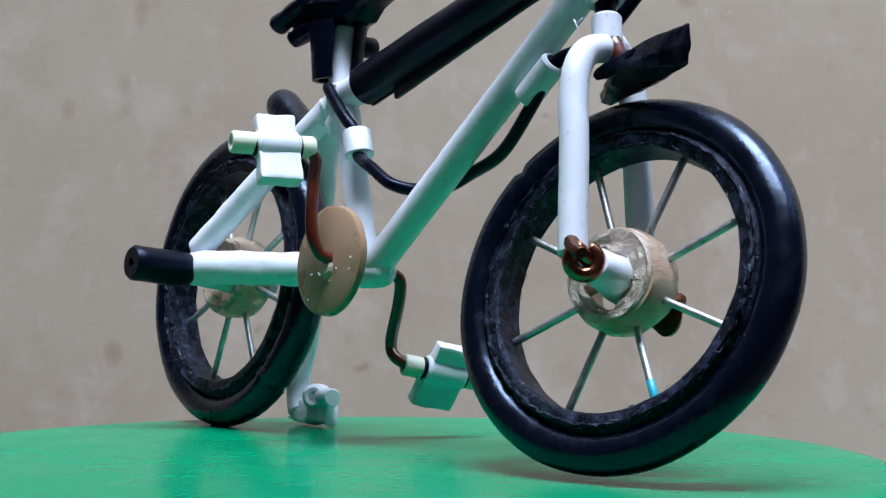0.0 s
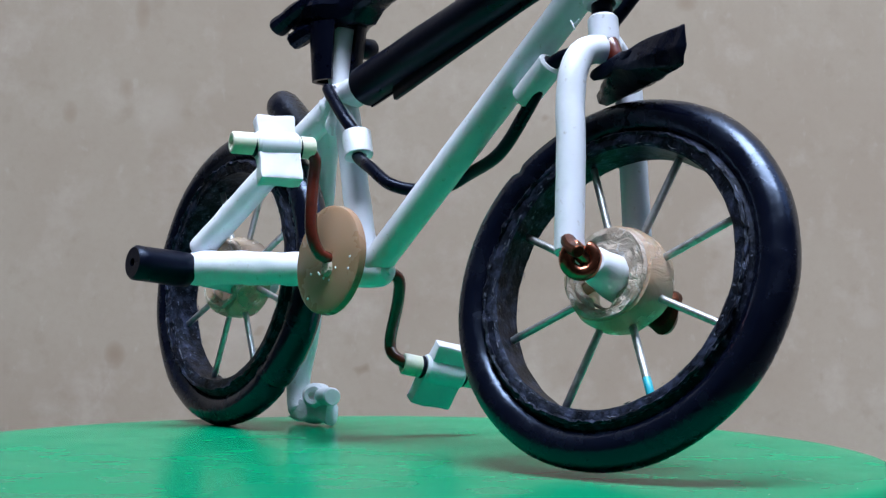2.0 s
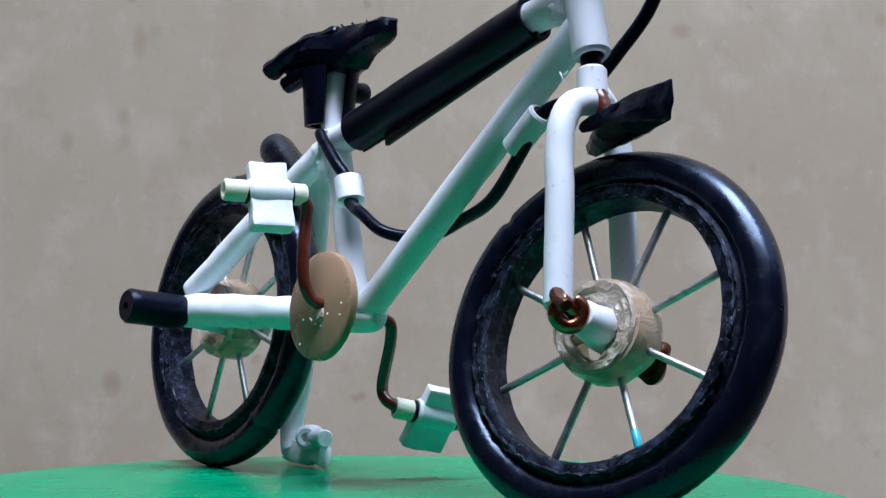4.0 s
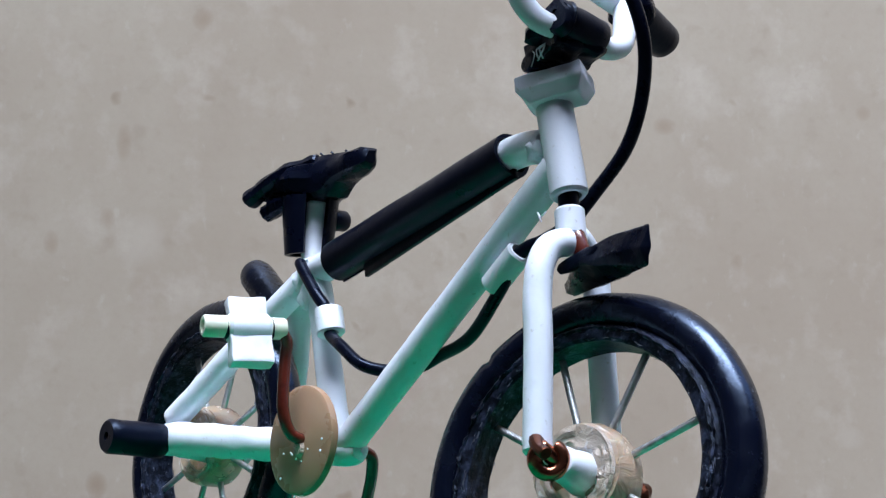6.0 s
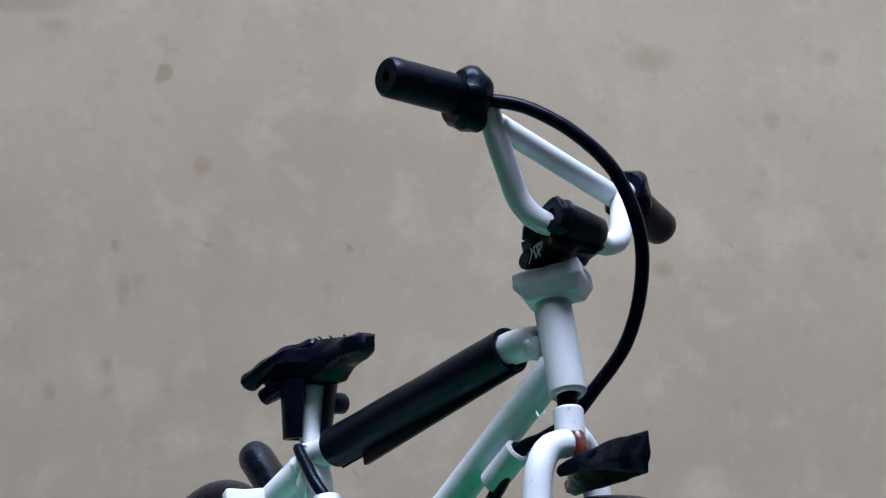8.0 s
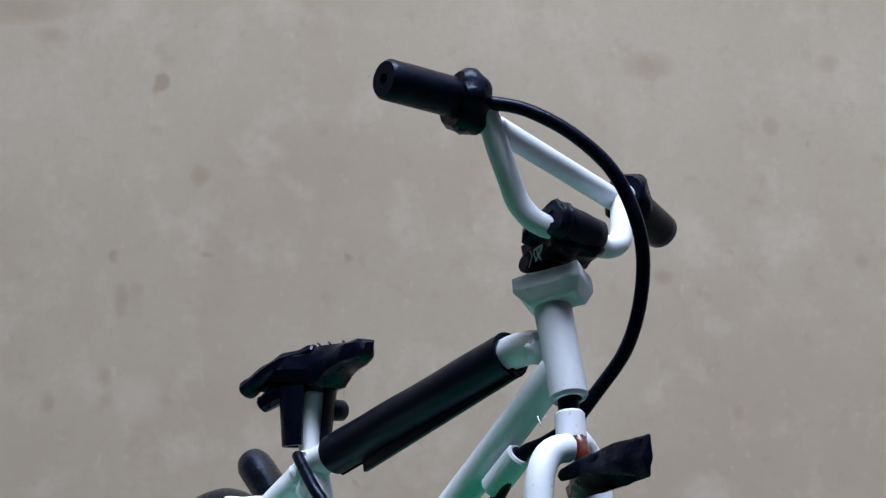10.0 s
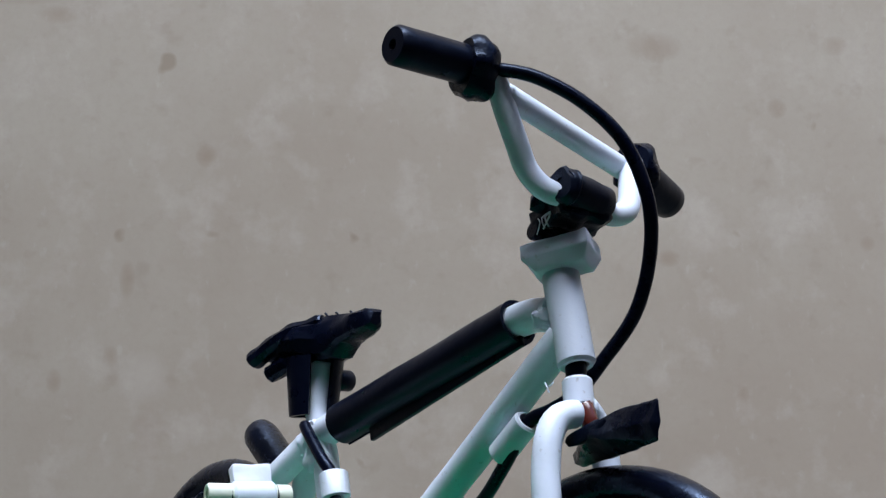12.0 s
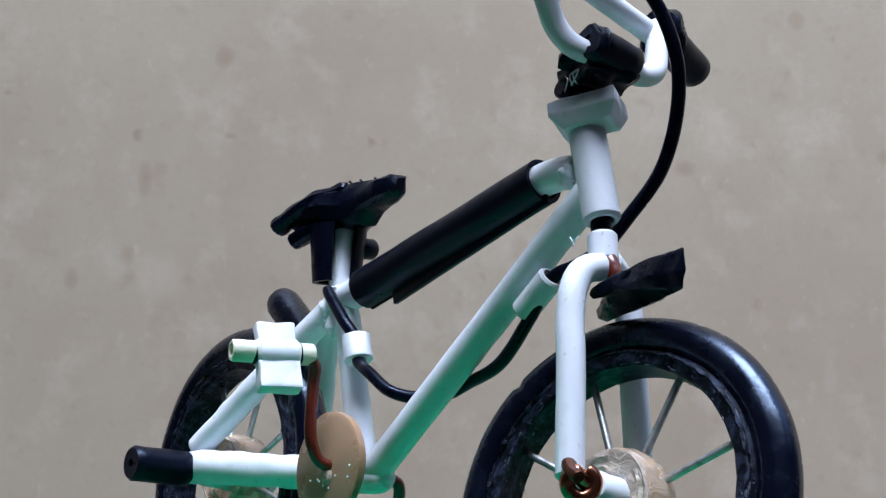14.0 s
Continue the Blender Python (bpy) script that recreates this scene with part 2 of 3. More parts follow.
def tube(points, r, segs=20, hollow=0.0, rough=0.0, taper=None, seed=0.0, squash=1.0, bm=None):
    """A round bar or pipe along a smooth line; hollow: the share of the radius that is open at both ends."""
    line = curve(points)
    bm = bm or bmesh.new()
    t0 = (line[1] - line[0]).normalized()
    side = t0.cross(Vector((0.31, 0.2, 0.93))).normalized()
    rings = []
    length = sum((b - a).length for a, b in zip(line, line[1:]))
    gone = 0.0
    edge = 0.18 * r
    stations = []
    for i, q in enumerate(line):
        if i:
            gone += (q - line[i - 1]).length
        stations.append((q, gone / length))
    for i, (q, s) in enumerate(stations):
        t = (line[min(i + 1, len(line) - 1)] - line[max(i - 1, 0)]).normalized()
        side = (side - t * side.dot(t)).normalized()
        up = t.cross(side)
        k = taper(s) if taper else 1.0
        shifts = [(0.0, 1.0)]
        if i == 0:
            shifts = [(0.0, 0.86), (edge, 1.0)]
        elif i == len(stations) - 1:
            shifts = [(-edge, 1.0), (0.0, 0.86)]
        for off, fac in shifts:
            ring = []
            for j in range(segs):
                a = 2 * math.pi * j / segs
                d = side * math.cos(a) + up * math.sin(a) * squash
                rr = r * k * fac
                if rough:
                    rr *= 1 + rough * noise.noise((q + d * r) * 9 + Vector((seed, seed, 0)))
                ring.append(bm.verts.new(q + t * off + d * rr))
            rings.append((ring, q + t * off, t))
    for (a, _, _), (b, _, _) in zip(rings, rings[1:]):
        for j in range(segs):
            bm.faces.new((a[j], a[(j + 1) % segs], b[(j + 1) % segs], b[j]))
    for k, (ring, q, t) in ((0, rings[0]), (1, rings[-1])):
        if hollow:
            inner = [bm.verts.new(q + (v.co - q) * hollow) for v in ring]
            depth = min(0.35 * length, 1.2 * r) * (1 if k == 0 else -1)
            deep = [bm.verts.new(v.co + t * depth) for v in inner]
            for j in range(segs):
                n = (j + 1) % segs
                for u, w in ((ring, inner), (inner, deep)):
                    f = (u[n], u[j], w[j], w[n])
                    bm.faces.new(f if k == 0 else f[::-1])
            bm.faces.new(deep[::-1] if k == 0 else deep)
        else:
            bm.faces.new(ring[::-1] if k == 0 else ring)
    return bm


def frame_of(axis):
    """Two directions square to the axis: the second as upright as it can be."""
    a = Vector(axis).normalized()
    u = a.cross(Vector((0, 0, 1))).normalized()
    return a, u, u.cross(a)


def lathe(centre, axis, profile, segs=64, rough=0.0, seed=0.0, closed=True, scale=6.0):
    """Turns a closed profile of (distance along the axis, radius) round the axis."""
    a, u, v = frame_of(axis)
    c = Vector(centre)
    bm = bmesh.new()
    rings = []
    for j in range(segs):
        w = 2 * math.pi * j / segs
        d = u * math.cos(w) + v * math.sin(w)
        ring = []
        for h, r in profile:
            p = c + a * h + d * r
            if rough:
                p += rough * noise.noise_vector(p * scale + Vector((seed, 0, 0)))
            ring.append(bm.verts.new(p))
        rings.append(ring)
    n = len(profile)
    for a_, b_ in zip(rings, rings[1:] + rings[:1]):
        for i in range(n if closed else n - 1):
            k = (i + 1) % n
            if (a_[i].co - b_[i].co).length + (a_[k].co - b_[k].co).length > 1e-7:
                bm.faces.new((a_[i], b_[i], b_[k], a_[k]))
    bmesh.ops.remove_doubles(bm, verts=bm.verts, dist=1e-6)
    bmesh.ops.recalc_face_normals(bm, faces=bm.faces)
    return bm


def hull(points, bevel=0.0, rough=0.0, seed=0.0):
    """A carved lump: the convex hull of the points, its edges worn and its faces uneven."""
    bm = bmesh.new()
    for p in points:
        bm.verts.new(p)
    bmesh.ops.convex_hull(bm, input=bm.verts)
    loose = [v for v in bm.verts if not v.link_faces]
    bmesh.ops.delete(bm, geom=loose, context="VERTS")
    bmesh.ops.dissolve_limit(bm, angle_limit=radians(4), verts=bm.verts, edges=bm.edges)
    if bevel:
        bmesh.ops.bevel(bm, geom=list(bm.edges), offset=bevel, segments=2, affect="EDGES", profile=0.6)
    if rough:
        bmesh.ops.triangulate(bm, faces=bm.faces)
        for _ in range(3):
            long = [e for e in bm.edges if e.calc_length() > 0.05]
            if long:
                bmesh.ops.subdivide_edges(bm, edges=long, cuts=1)
                bmesh.ops.triangulate(bm, faces=[f for f in bm.faces if len(f.verts) > 3])
        for v in bm.verts:
            v.co += rough * noise.noise_vector(v.co * 11 + Vector((seed, seed, seed)))
    bmesh.ops.recalc_face_normals(bm, faces=bm.faces)
    return bm


def block(centre, ex, ey, ez, size, cut=0.0):
    """Corner points of a box by its centre, three directions and sizes; cut narrows the underside."""
    c, ex, ey, ez = Vector(centre), Vector(ex).normalized(), Vector(ey).normalized(), Vector(ez).normalized()
    return [c + ex * (i * size[0] / 2 * (1 - (cut if k < 0 else 0))) + ey * (j * size[1] / 2 * (1 - (cut if k < 0 else 0))) + ez * (k * size[2] / 2)
            for i in (-1, 1) for j in (-1, 1) for k in (-1, 1)]


def shell(stations, thick):
    """A bent sheet through rows of points, given a thickness."""
    bm = bmesh.new()
    rows = [[bm.verts.new(p) for p in row] for row in stations]
    for a, b in zip(rows, rows[1:]):
        for i in range(len(a) - 1):
            bm.faces.new((a[i], a[i + 1], b[i + 1], b[i]))
    bmesh.ops.recalc_face_normals(bm, faces=bm.faces)
    geom = bmesh.ops.solidify(bm, geom=list(bm.faces), thickness=thick)
    bmesh.ops.recalc_face_normals(bm, faces=bm.faces)
    return bm


# ---- the setting ----
def box_mesh(x0, x1, y0, y1, z0, z1):
    bm = bmesh.new()
    bmesh.ops.create_cube(bm, size=1.0)
    for v in bm.verts:
        v.co = ((x0 + x1) / 2 + v.co.x * (x1 - x0), (y0 + y1) / 2 + v.co.y * (y1 - y0), (z0 + z1) / 2 + v.co.z * (z1 - z0))
    return bm


wall = mesh_object("wall_back", box_mesh(-2.0, 2.0, 0.0, 0.12, -0.0921, 1.6), WALL)
wall.matrix_world = Matrix(((0.5315, -0.8471, 0, -0.21285), (0.8471, 0.5315, 0, 0.08735), (0, 0, 1, 0.002), (0, 0, 0, 1)))
tagged(wall, "beige plaster wall with brown specks and faint stains", "wall", kind="structure")

# added out of view: blocks low sky and part of the sun, deepens blacks
behind = mesh_object("shade_wall_behind_camera", box_mesh(-2.0, 2.0, -0.97, -0.85, -0.092, 1.58), SHADE_WALL)
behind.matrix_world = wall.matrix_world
tagged(behind, "unseen dim grey wall added behind the camera to block light", "wall", kind="structure")
# added out of view: cuts sky light from the left
side = mesh_object("shade_wall_side", box_mesh(-0.56, -0.44, -0.846, -0.004, -0.092, 1.5), SHADE_WALL)
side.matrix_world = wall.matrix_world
tagged(side, "unseen dim grey wall added at the left to block sky light", "wall", kind="structure")
# added out of view: completes the light-blocking enclosure
end = mesh_object("shade_wall_end", box_mesh(2.004, 2.12, -0.97, 0.12, -0.092, 1.6), SHADE_WALL)
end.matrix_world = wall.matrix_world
tagged(end, "unseen dim grey wall added at the far end to block sky light", "wall", kind="structure")
bm = bmesh.new()
bmesh.ops.create_grid(bm, x_segments=8, y_segments=8, size=30.0)
ground = mesh_object("ground", bm, GROUND)
ground.location.z = -0.09
tagged(ground, "plain dark concrete floor under the tub", "floor", kind="structure")


def lid_outline(inset):
    """The rim of the round plastic plate, drawn in by inset, in metres."""
    cx, cy, r = 2.27 * S, -0.41 * S, 2.99 * S - inset
    pts = []
    for i in range(192):
        a = 2 * math.pi * i / 192
        rr = r + 0.0002 * noise.noise(Vector((4 * math.cos(a), 4 * math.sin(a), 1.5)))
        pts.append((cx + rr * math.cos(a), cy + rr * math.sin(a)))
    return pts


def lid():
    bm = bmesh.new()
    rings = []
    for inset, z in ((0.0016, -0.0105), (0.0004, -0.0105), (0.0, -0.0098), (0.0, -0.0022), (0.0001, -0.0016), (0.0005, -0.0009), (0.0012, -0.0004), (0.0024, -0.00012), (0.0045, 0.0), (0.006, 0.0)):
        rings.append([bm.verts.new((x, y, z)) for x, y in lid_outline(inset)])
    for a, b in zip(rings, rings[1:]):
        for j in range(len(a)):
            bm.faces.new((a[j], a[(j + 1) % len(a)], b[(j + 1) % len(a)], b[j]))
    bm.faces.new(rings[-1])
    bm.faces.new(rings[0][::-1])
    bmesh.ops.recalc_face_normals(bm, faces=bm.faces)
    return tagged(mesh_object("round_plate", bm, GREEN), "glossy green plastic plate with a rounded rim and fine specks", "plate")


lid()


def tub():
    bm = bmesh.new()
    bmesh.ops.create_cone(bm, cap_ends=True, segments=72, radius1=0.048, radius2=0.054, depth=0.0793)
    rims = [e for e in bm.edges if abs(e.verts[0].co.z - e.verts[1].co.z) < 1e-6]
    bmesh.ops.bevel(bm, geom=rims, offset=0.002, segments=3, affect="EDGES")
    bmesh.ops.translate(bm, vec=(2.2 * S, -0.41 * S, -0.09 + 0.0793 / 2 + 0.0001), verts=bm.verts)
    return tagged(mesh_object("plastic_tub", bm, GREEN), "green plastic tub standing upside down under the plate", "tub")


tub()

# ---- the bicycle ----
bike = new("miniature_bicycle")
bike.rotation_euler.x = radians(-LEAN)
tagged(bike, "handmade white plastic tube miniature bicycle leaning on its stand", "toy bicycle")

# frame
part("seat_tube", tube([(1.53, 0, 1.06), (1.43, 0, 1.271), (1.245, 0, 1.714), (1.09, 0, 2.094), (0.99, 0, 2.26), (0.95, 0, 2.45), (0.935, 0, 2.66)],
                       0.09, rough=0.05, taper=lambda s: 1.0 - 0.14 * s), WHITE, bike)
part("chainstay", tube([(-0.06, -0.33, 1.033), (0.6, -0.24, 1.045), (1.55, -0.04, 1.055), (1.79, 0.0, 1.055)], 0.115, rough=0.08, taper=lambda s: (1.0 - 0.12 * s) * (1.0 if s < 0.93 else math.sqrt(max(0.06, 1 - ((s - 0.93) / 0.07) ** 2)))), WHITE, bike, "hand-painted white rear stay")
part("seatstay", tube([(-0.05, -0.31, 1.15), (0.45, -0.18, 1.64), (0.99, -0.03, 2.15)], 0.086, rough=0.06, seed=3), WHITE, bike)
part("down_tube", tube([(1.65, -0.03, 1.085), (3.385, 0, 2.719)], 0.097, rough=0.03, hollow=0.72, segs=28), WHITE, bike)
part("top_tube", tube([(0.98, 0, 2.18), (1.25, 0, 2.255), (2.0, 0, 2.51), (2.9, 0, 2.785), (3.22, 0, 2.81)], 0.098, rough=0.05), WHITE, bike)
part("head_tube", tube([(3.225, 0, 3.12), (3.461, 0, 2.505)], 0.106, hollow=0.75, segs=28, rough=0.02), WORN_WHITE, bike, "worn greyish white head tube", 25)


def sleeve():
    ax, u, v = frame_of((1.72, 0, 0.56))
    a, b = Vector((1.265, 0, 2.25)), Vector((2.93, 0, 2.79))
    rows = []
    n = 26
    for i in range(n + 1):
        q = a.lerp(b, i / n)
        row = []
        for j in range(29):
            w = math.radians(-118 + 372 * j / 28)
            r = 0.132 + 0.012 * max(0.0, (j - 24) / 4) + 0.004 * noise.noise(q * 3 + Vector((0, j * 0.2, 0)))
            row.append(q - u * math.cos(w) * 0 + (Vector((0, -1, 0)) * math.cos(w) + v * math.sin(w)) * r)
        rows.append(row)
    return shell(rows, 0.022)


part("top_tube_sleeve", sleeve(), SLEEVE, bike, "black split plastic sleeve on the top tube")
part("sleeve_flap", hull(block((2.29, 0.0, 2.43), (1.42, 0, 0.53), (0, 1, 0), (-0.53, 0, 1.42), (1.47, 0.03, 0.085)), 0.006), SLEEVE, bike, "cut lower edge of the black sleeve")

# stand
part("kickstand", tube([(0.80, 0.05, 2.08), (0.635, 0.18, 1.75), (0.30, 0.42, 0.80), (0.165, 0.48, 0.42), (0.16, 0.5, 0.25), (0.21, 0.5, 0.15)], 0.082, rough=0.06, seed=7), WHITE, bike, "white prop stand")
part("stand_foot", hull([(0.13, 0.44, 0.15), (0.13, 0.57, 0.15), (0.18, 0.45, 0.09), (0.18, 0.56, 0.09), (0.60, 0.45, 0.09), (0.60, 0.56, 0.09), (0.12, 0.44, 0.25), (0.12, 0.56, 0.25), (0.58, 0.45, 0.24), (0.58, 0.56, 0.24)], 0.03, 0.02), WHITE, bike)
part("stand_ring", lathe((0.45, 0.46, 0.275), (-0.6, 0.8, 0), [(-0.075, 0.034), (-0.08, 0.06), (-0.06, 0.085), (0.05, 0.09), (0.06, 0.034)], 24, 0.012), WHITE, bike)
part("stand_pin", tube([(0.50, 0.47, 0.272), (0.60, 0.45, 0.278), (0.665, 0.44, 0.276)], 0.062, rough=0.2, seed=4), WHITE, bike)

# cable and its clips
part("brake_cable", tube([(1.035, -0.13, 2.232), (1.076, -0.14, 2.196), (1.30, -0.15, 2.01), (1.385, -0.13, 1.93), (1.43, -0.12, 1.84), (1.475, -0.13, 1.76), (1.56, -0.15, 1.72), (1.69, -0.175, 1.67), (1.875, -0.15, 1.567),
                          (2.005, -0.05, 1.541), (2.16, 0.05, 1.57), (2.32, 0.1, 1.65), (2.655, 0.05, 1.752), (2.952, -0.02, 1.98), (3.118, -0.03, 2.2),
                          (3.25, 0.03, 2.28), (3.367, 0.10, 2.38), (3.46, 0.18, 2.56), (3.645, 0.22, 2.818), (3.75, 0.2, 3.12), (3.81, 0.1, 3.408),
                          (3.752, -0.05, 3.70), (3.629, -0.25, 3.891), (3.467, -0.45, 4.01), (3.328, -0.6, 4.043), (3.2, -0.64, 4.06)], 0.039, 12), CABLE, bike, "black wire brake cable")
part("cable_clip", lathe((1.422, -0.11, 1.84), (-0.065, 0, 0.15), [(-0.085, 0.05), (-0.085, 0.086), (-0.078, 0.092), (0.078, 0.092), (0.085, 0.086), (0.085, 0.05)], 40, 0.005, 3.0), WHITE, bike, "white plastic ring round the cable")
part("cable_clip", tube([(2.906, -0.03, 2.02), (3.125, -0.03, 2.215)], 0.078, hollow=0.8, segs=24), WHITE, bike, smooth=25)


# wheels
def wheel(name, centre, axis, turn, parent, label, notch, angles, painted=None, big=1.0):
    c = Vector(centre)
    a, u, v = frame_of(axis)
    section = [(-0.095, 0.705), (-0.11, 0.722), (-0.112, 0.765), (-0.085, 0.79), (-0.06, 0.82), (0.06, 0.82), (0.085, 0.79), (0.112, 0.765), (0.11, 0.722), (0.095, 0.705)]
    rim = part(name, lathe(c, axis, [(h, r * big) for h, r in section],
                           120, 0.006, turn, True, 9.0), RIM, parent, label)
    prof = [(0.112 * math.cos(w) * 1.02, 0.888 * big + 0.112 * math.sin(w)) for w in [2 * math.pi * i / 18 for i in range(18)]]
    bm = lathe(c, axis, prof, 144, 0.006, turn + 2, True, 3.0)
    for q in bm.verts:
        d = q.co - c
        w = math.degrees(math.atan2(d.dot(v), d.dot(u))) - notch
        if abs(w) < 1.6:
            q.co -= d.normalized() * 0.035 * (1 - abs(w) / 1.6)
    part("tyre", bm, TYRE, rim, "smooth black tyre cut from plastic tube")
    for side in (-1, 1):
        lip = [(side * (0.108 + 0.016 * math.cos(w)), 0.772 * big + 0.013 * math.sin(w)) for w in [2 * math.pi * i / 6 for i in range(6)]]
        part("rim_lip", lathe(c, axis, lip, 220, 0.016, turn + side, True, 24.0), RIM, rim, "ragged melted lip between rim and tyre", 25)
    # shavings left along the cut edge of the rim
    burr = bmesh.new()
    rnd = random.Random(int(turn * 10) + 5)
    for side in (-1, 1):
        for i in range(700):
            w = rnd.uniform(0, 2 * math.pi)
            r = rnd.choice((0.774, 0.776, 0.778, 0.72)) * big + rnd.gauss(0, 0.008)
            d = u * math.cos(w) + v * math.sin(w)
            q = c + d * r + a * side * 0.108
            tdir = (v * math.cos(w) - u * math.sin(w))
            s = rnd.uniform(0.003, 0.009)
            pts = [q + tdir * s * rnd.uniform(-4.0, 4.0) + d * s * rnd.uniform(-0.6, 0.6) + a * side * s * rnd.uniform(-0.5, 0.9) for _ in range(4)]
            vs = [burr.verts.new(p) for p in pts]
            for f in ((0, 1, 2), (0, 2, 3), (0, 3, 1), (1, 3, 2)):
                burr.faces.new([vs[k] for k in f])
    bmesh.ops.recalc_face_normals(burr, faces=burr.faces)
    tagged(part("rim_shaving", burr, SHAVING, rim, "loose grey shavings along the cut rim edge"), kind="stuff")
    hub = part("hub", lathe(c, axis, [(-0.05, 0.178), (-0.112, 0.188), (-0.13, 0.222), (-0.115, 0.258), (-0.04, 0.275), (0.05, 0.275), (0.115, 0.255), (0.12, 0.205), (0.05, 0.178)],
                            96, 0.014, turn + 4, True, 6.0), GLUE, rim, "translucent beige plastic hub ring")
    for q in range(2):
        pts = []
        for i in range(25):
            w = 2 * math.pi * i / 24 * (0.92 if q else 1.0) + q
            rr = (0.225, 0.185, 0.13)[q] + 0.010 * math.sin(3 * w + turn + q) + 0.006 * math.sin(8 * w + q) + 0.003 * math.sin(13 * w)
            pts.append(c + (u * math.cos(w) + v * math.sin(w)) * rr - a * (0.128, 0.10, 0.075)[q])
        part("glue_bead", tube(pts, (0.012, 0.010)[q], 8, rough=0.8, seed=q + turn), CLEAR, hub, "clear wavy glue bead")
    rows = []
    for i in range(73):
        w = 2 * math.pi * i / 72
        lip = 0.5 + 0.5 * math.cos(w - math.radians(65))
        inner = 0.185 - 0.095 * min(1.0, lip * 1.25) ** 1.5 + 0.012 * math.sin(5 * w + turn)
        row = []
        for k in range(7):
            rr = inner + (0.245 - inner) * k / 6
            q = c + (u * math.cos(w) + v * math.sin(w)) * rr
            row.append(q - a * (0.085 + 0.045 * k / 6 + 0.016 * noise.noise(q * 14 + Vector((turn, 0, 0))) + 0.010 * math.sin(22 * rr * 6 + 2 * w)))
        rows.append(row)
    rows[-1] = rows[0]
    part("hub_face", shell(rows, 0.02), CLEAR, hub, "swirled clear glue over the hub face")
    for i, deg in enumerate((200, 320)):
        w = math.radians(deg)
        d = u * math.cos(w) + v * math.sin(w)
        part("hub_web", tube([c + d * 0.05 - a * 0.02, c + d * 0.12 - a * 0.05, c + d * 0.21 - a * 0.04], 0.034 + 0.012 * (i % 2), 12, rough=0.7, seed=i + turn), (GLUE, CLEAR)[i % 2], hub, "lumpy glue web in the hub")
    part("axle_sleeve", tube([c - a * 0.29, c + a * 0.27], 0.1, hollow=0.6, rough=0.2, seed=turn, taper=lambda s: 0.95 + 0.5 * min(s, 0.4)), WHITE, rim, "white glued axle sleeve")
    for i, deg in enumerate(angles):
        w = math.radians(deg)
        d = u * math.cos(w) + v * math.sin(w)
        part("spoke", tube([c + d * 0.24 + a * 0.01, c + d * 0.70 * big + a * 0.01], 0.021, 10), STEEL, rim)
        if deg == painted:
            part("spoke_paint", tube([c + d * 0.565 + a * 0.01, c + d * 0.69 + a * 0.01], 0.0225, 10), PAINT, rim, "cyan paint on a spoke end")
    return rim, a, u, v


FC = (3.816, 0.006, 1.0)
FAX = (-0.215, 0.958, -0.188)
front, fa, fu, fv = wheel("front_wheel", FC, FAX, 28.0, bike, "front wheel with scraped black rim and needle spokes", 142.0, (31, 74, 118, 161, 210, 256, 299, 343), 299, 1.01)
wheel("rear_wheel", (-0.008, 0, 1.018), (0, 1, 0), 10.0, bike, "rear wheel with scraped black rim and needle spokes", -48.0, (30, 76, 122, 165, 208, 256, 300, 345), None, 1.022)

# fork
fc = Vector(FC)
part("fork_leg", tube([(3.572, -0.06, 2.232), (3.56, -0.12, 2.222), (3.553, -0.2, 2.174), (3.578, -0.262, 2.05), (3.62, -0.29, 1.86), (3.669, -0.30, 1.669), (3.771, -0.33, 1.167), (3.79, -0.335, 1.09)], 0.077, 24, 0.78, 0.02), WHITE, bike)
part("fork_leg", tube([(3.50, 0.03, 2.29), (3.47, 0.12, 2.25), (3.455, 0.22, 2.15), (3.483, 0.25, 1.996), (3.58, 0.29, 1.40), (3.63, 0.31, 1.09)], 0.077, 24, 0.78, 0.02), WHITE, bike)
part("steerer", tube([(3.43, 0, 2.60), (3.51, 0, 2.22)], 0.058), BLACK, bike)
part("fork_collar", tube([(3.467, 0, 2.437), (3.507, 0, 2.275)], 0.083, 28, 0.75), WHITE, bike, smooth=25)
part("fork_wire", tube([(3.505, -0.02, 2.33), (3.575, -0.01, 2.245), (3.60, 0.0, 2.19), (3.58, 0.03, 2.10)], 0.05, 12, rough=0.5), ENAMEL, bike, "red-brown copper wire at the fork crown")


def wire_loop(centre, axis, r, thick, turn=1.7):
    a, u, v = frame_of(axis)
    c = Vector(centre)
    pts = []
    for i in range(15):
        w = turn * math.pi * i / 14 + 2.2
        pts.append(c + (u * math.cos(w) + v * math.sin(w)) * r + a * 0.05 * i / 14)
    return pts


part("axle_wire", tube([fc - fa * 0.1, fc - fa * 0.30] + [Vector(q) for q in wire_loop(fc - fa * 0.37 + fv * -0.008, (-0.75, 0.62, 0.05), 0.07, 0.034)], 0.041, 14), COPPER, bike, "twisted bare copper axle wire")
part("wire_end", tube([(3.781, -0.350, 1.173), (3.867, -0.400, 1.117), (3.954, -0.420, 1.084)], 0.037, 12, rough=0.3, seed=2), DARK_COPPER, bike, "dark cut end of the axle wire", 25)
part("axle_wire", tube([fc + fa * 0.1, fc + fa * 0.30] + [Vector(q) for q in wire_loop(fc + fa * 0.37 - fv * 0.03, (-0.2, 0.9, 0.1), 0.075, 0.034)], 0.046, 9, rough=1.0), DARK_COPPER, bike, "tarnished copper axle wire")

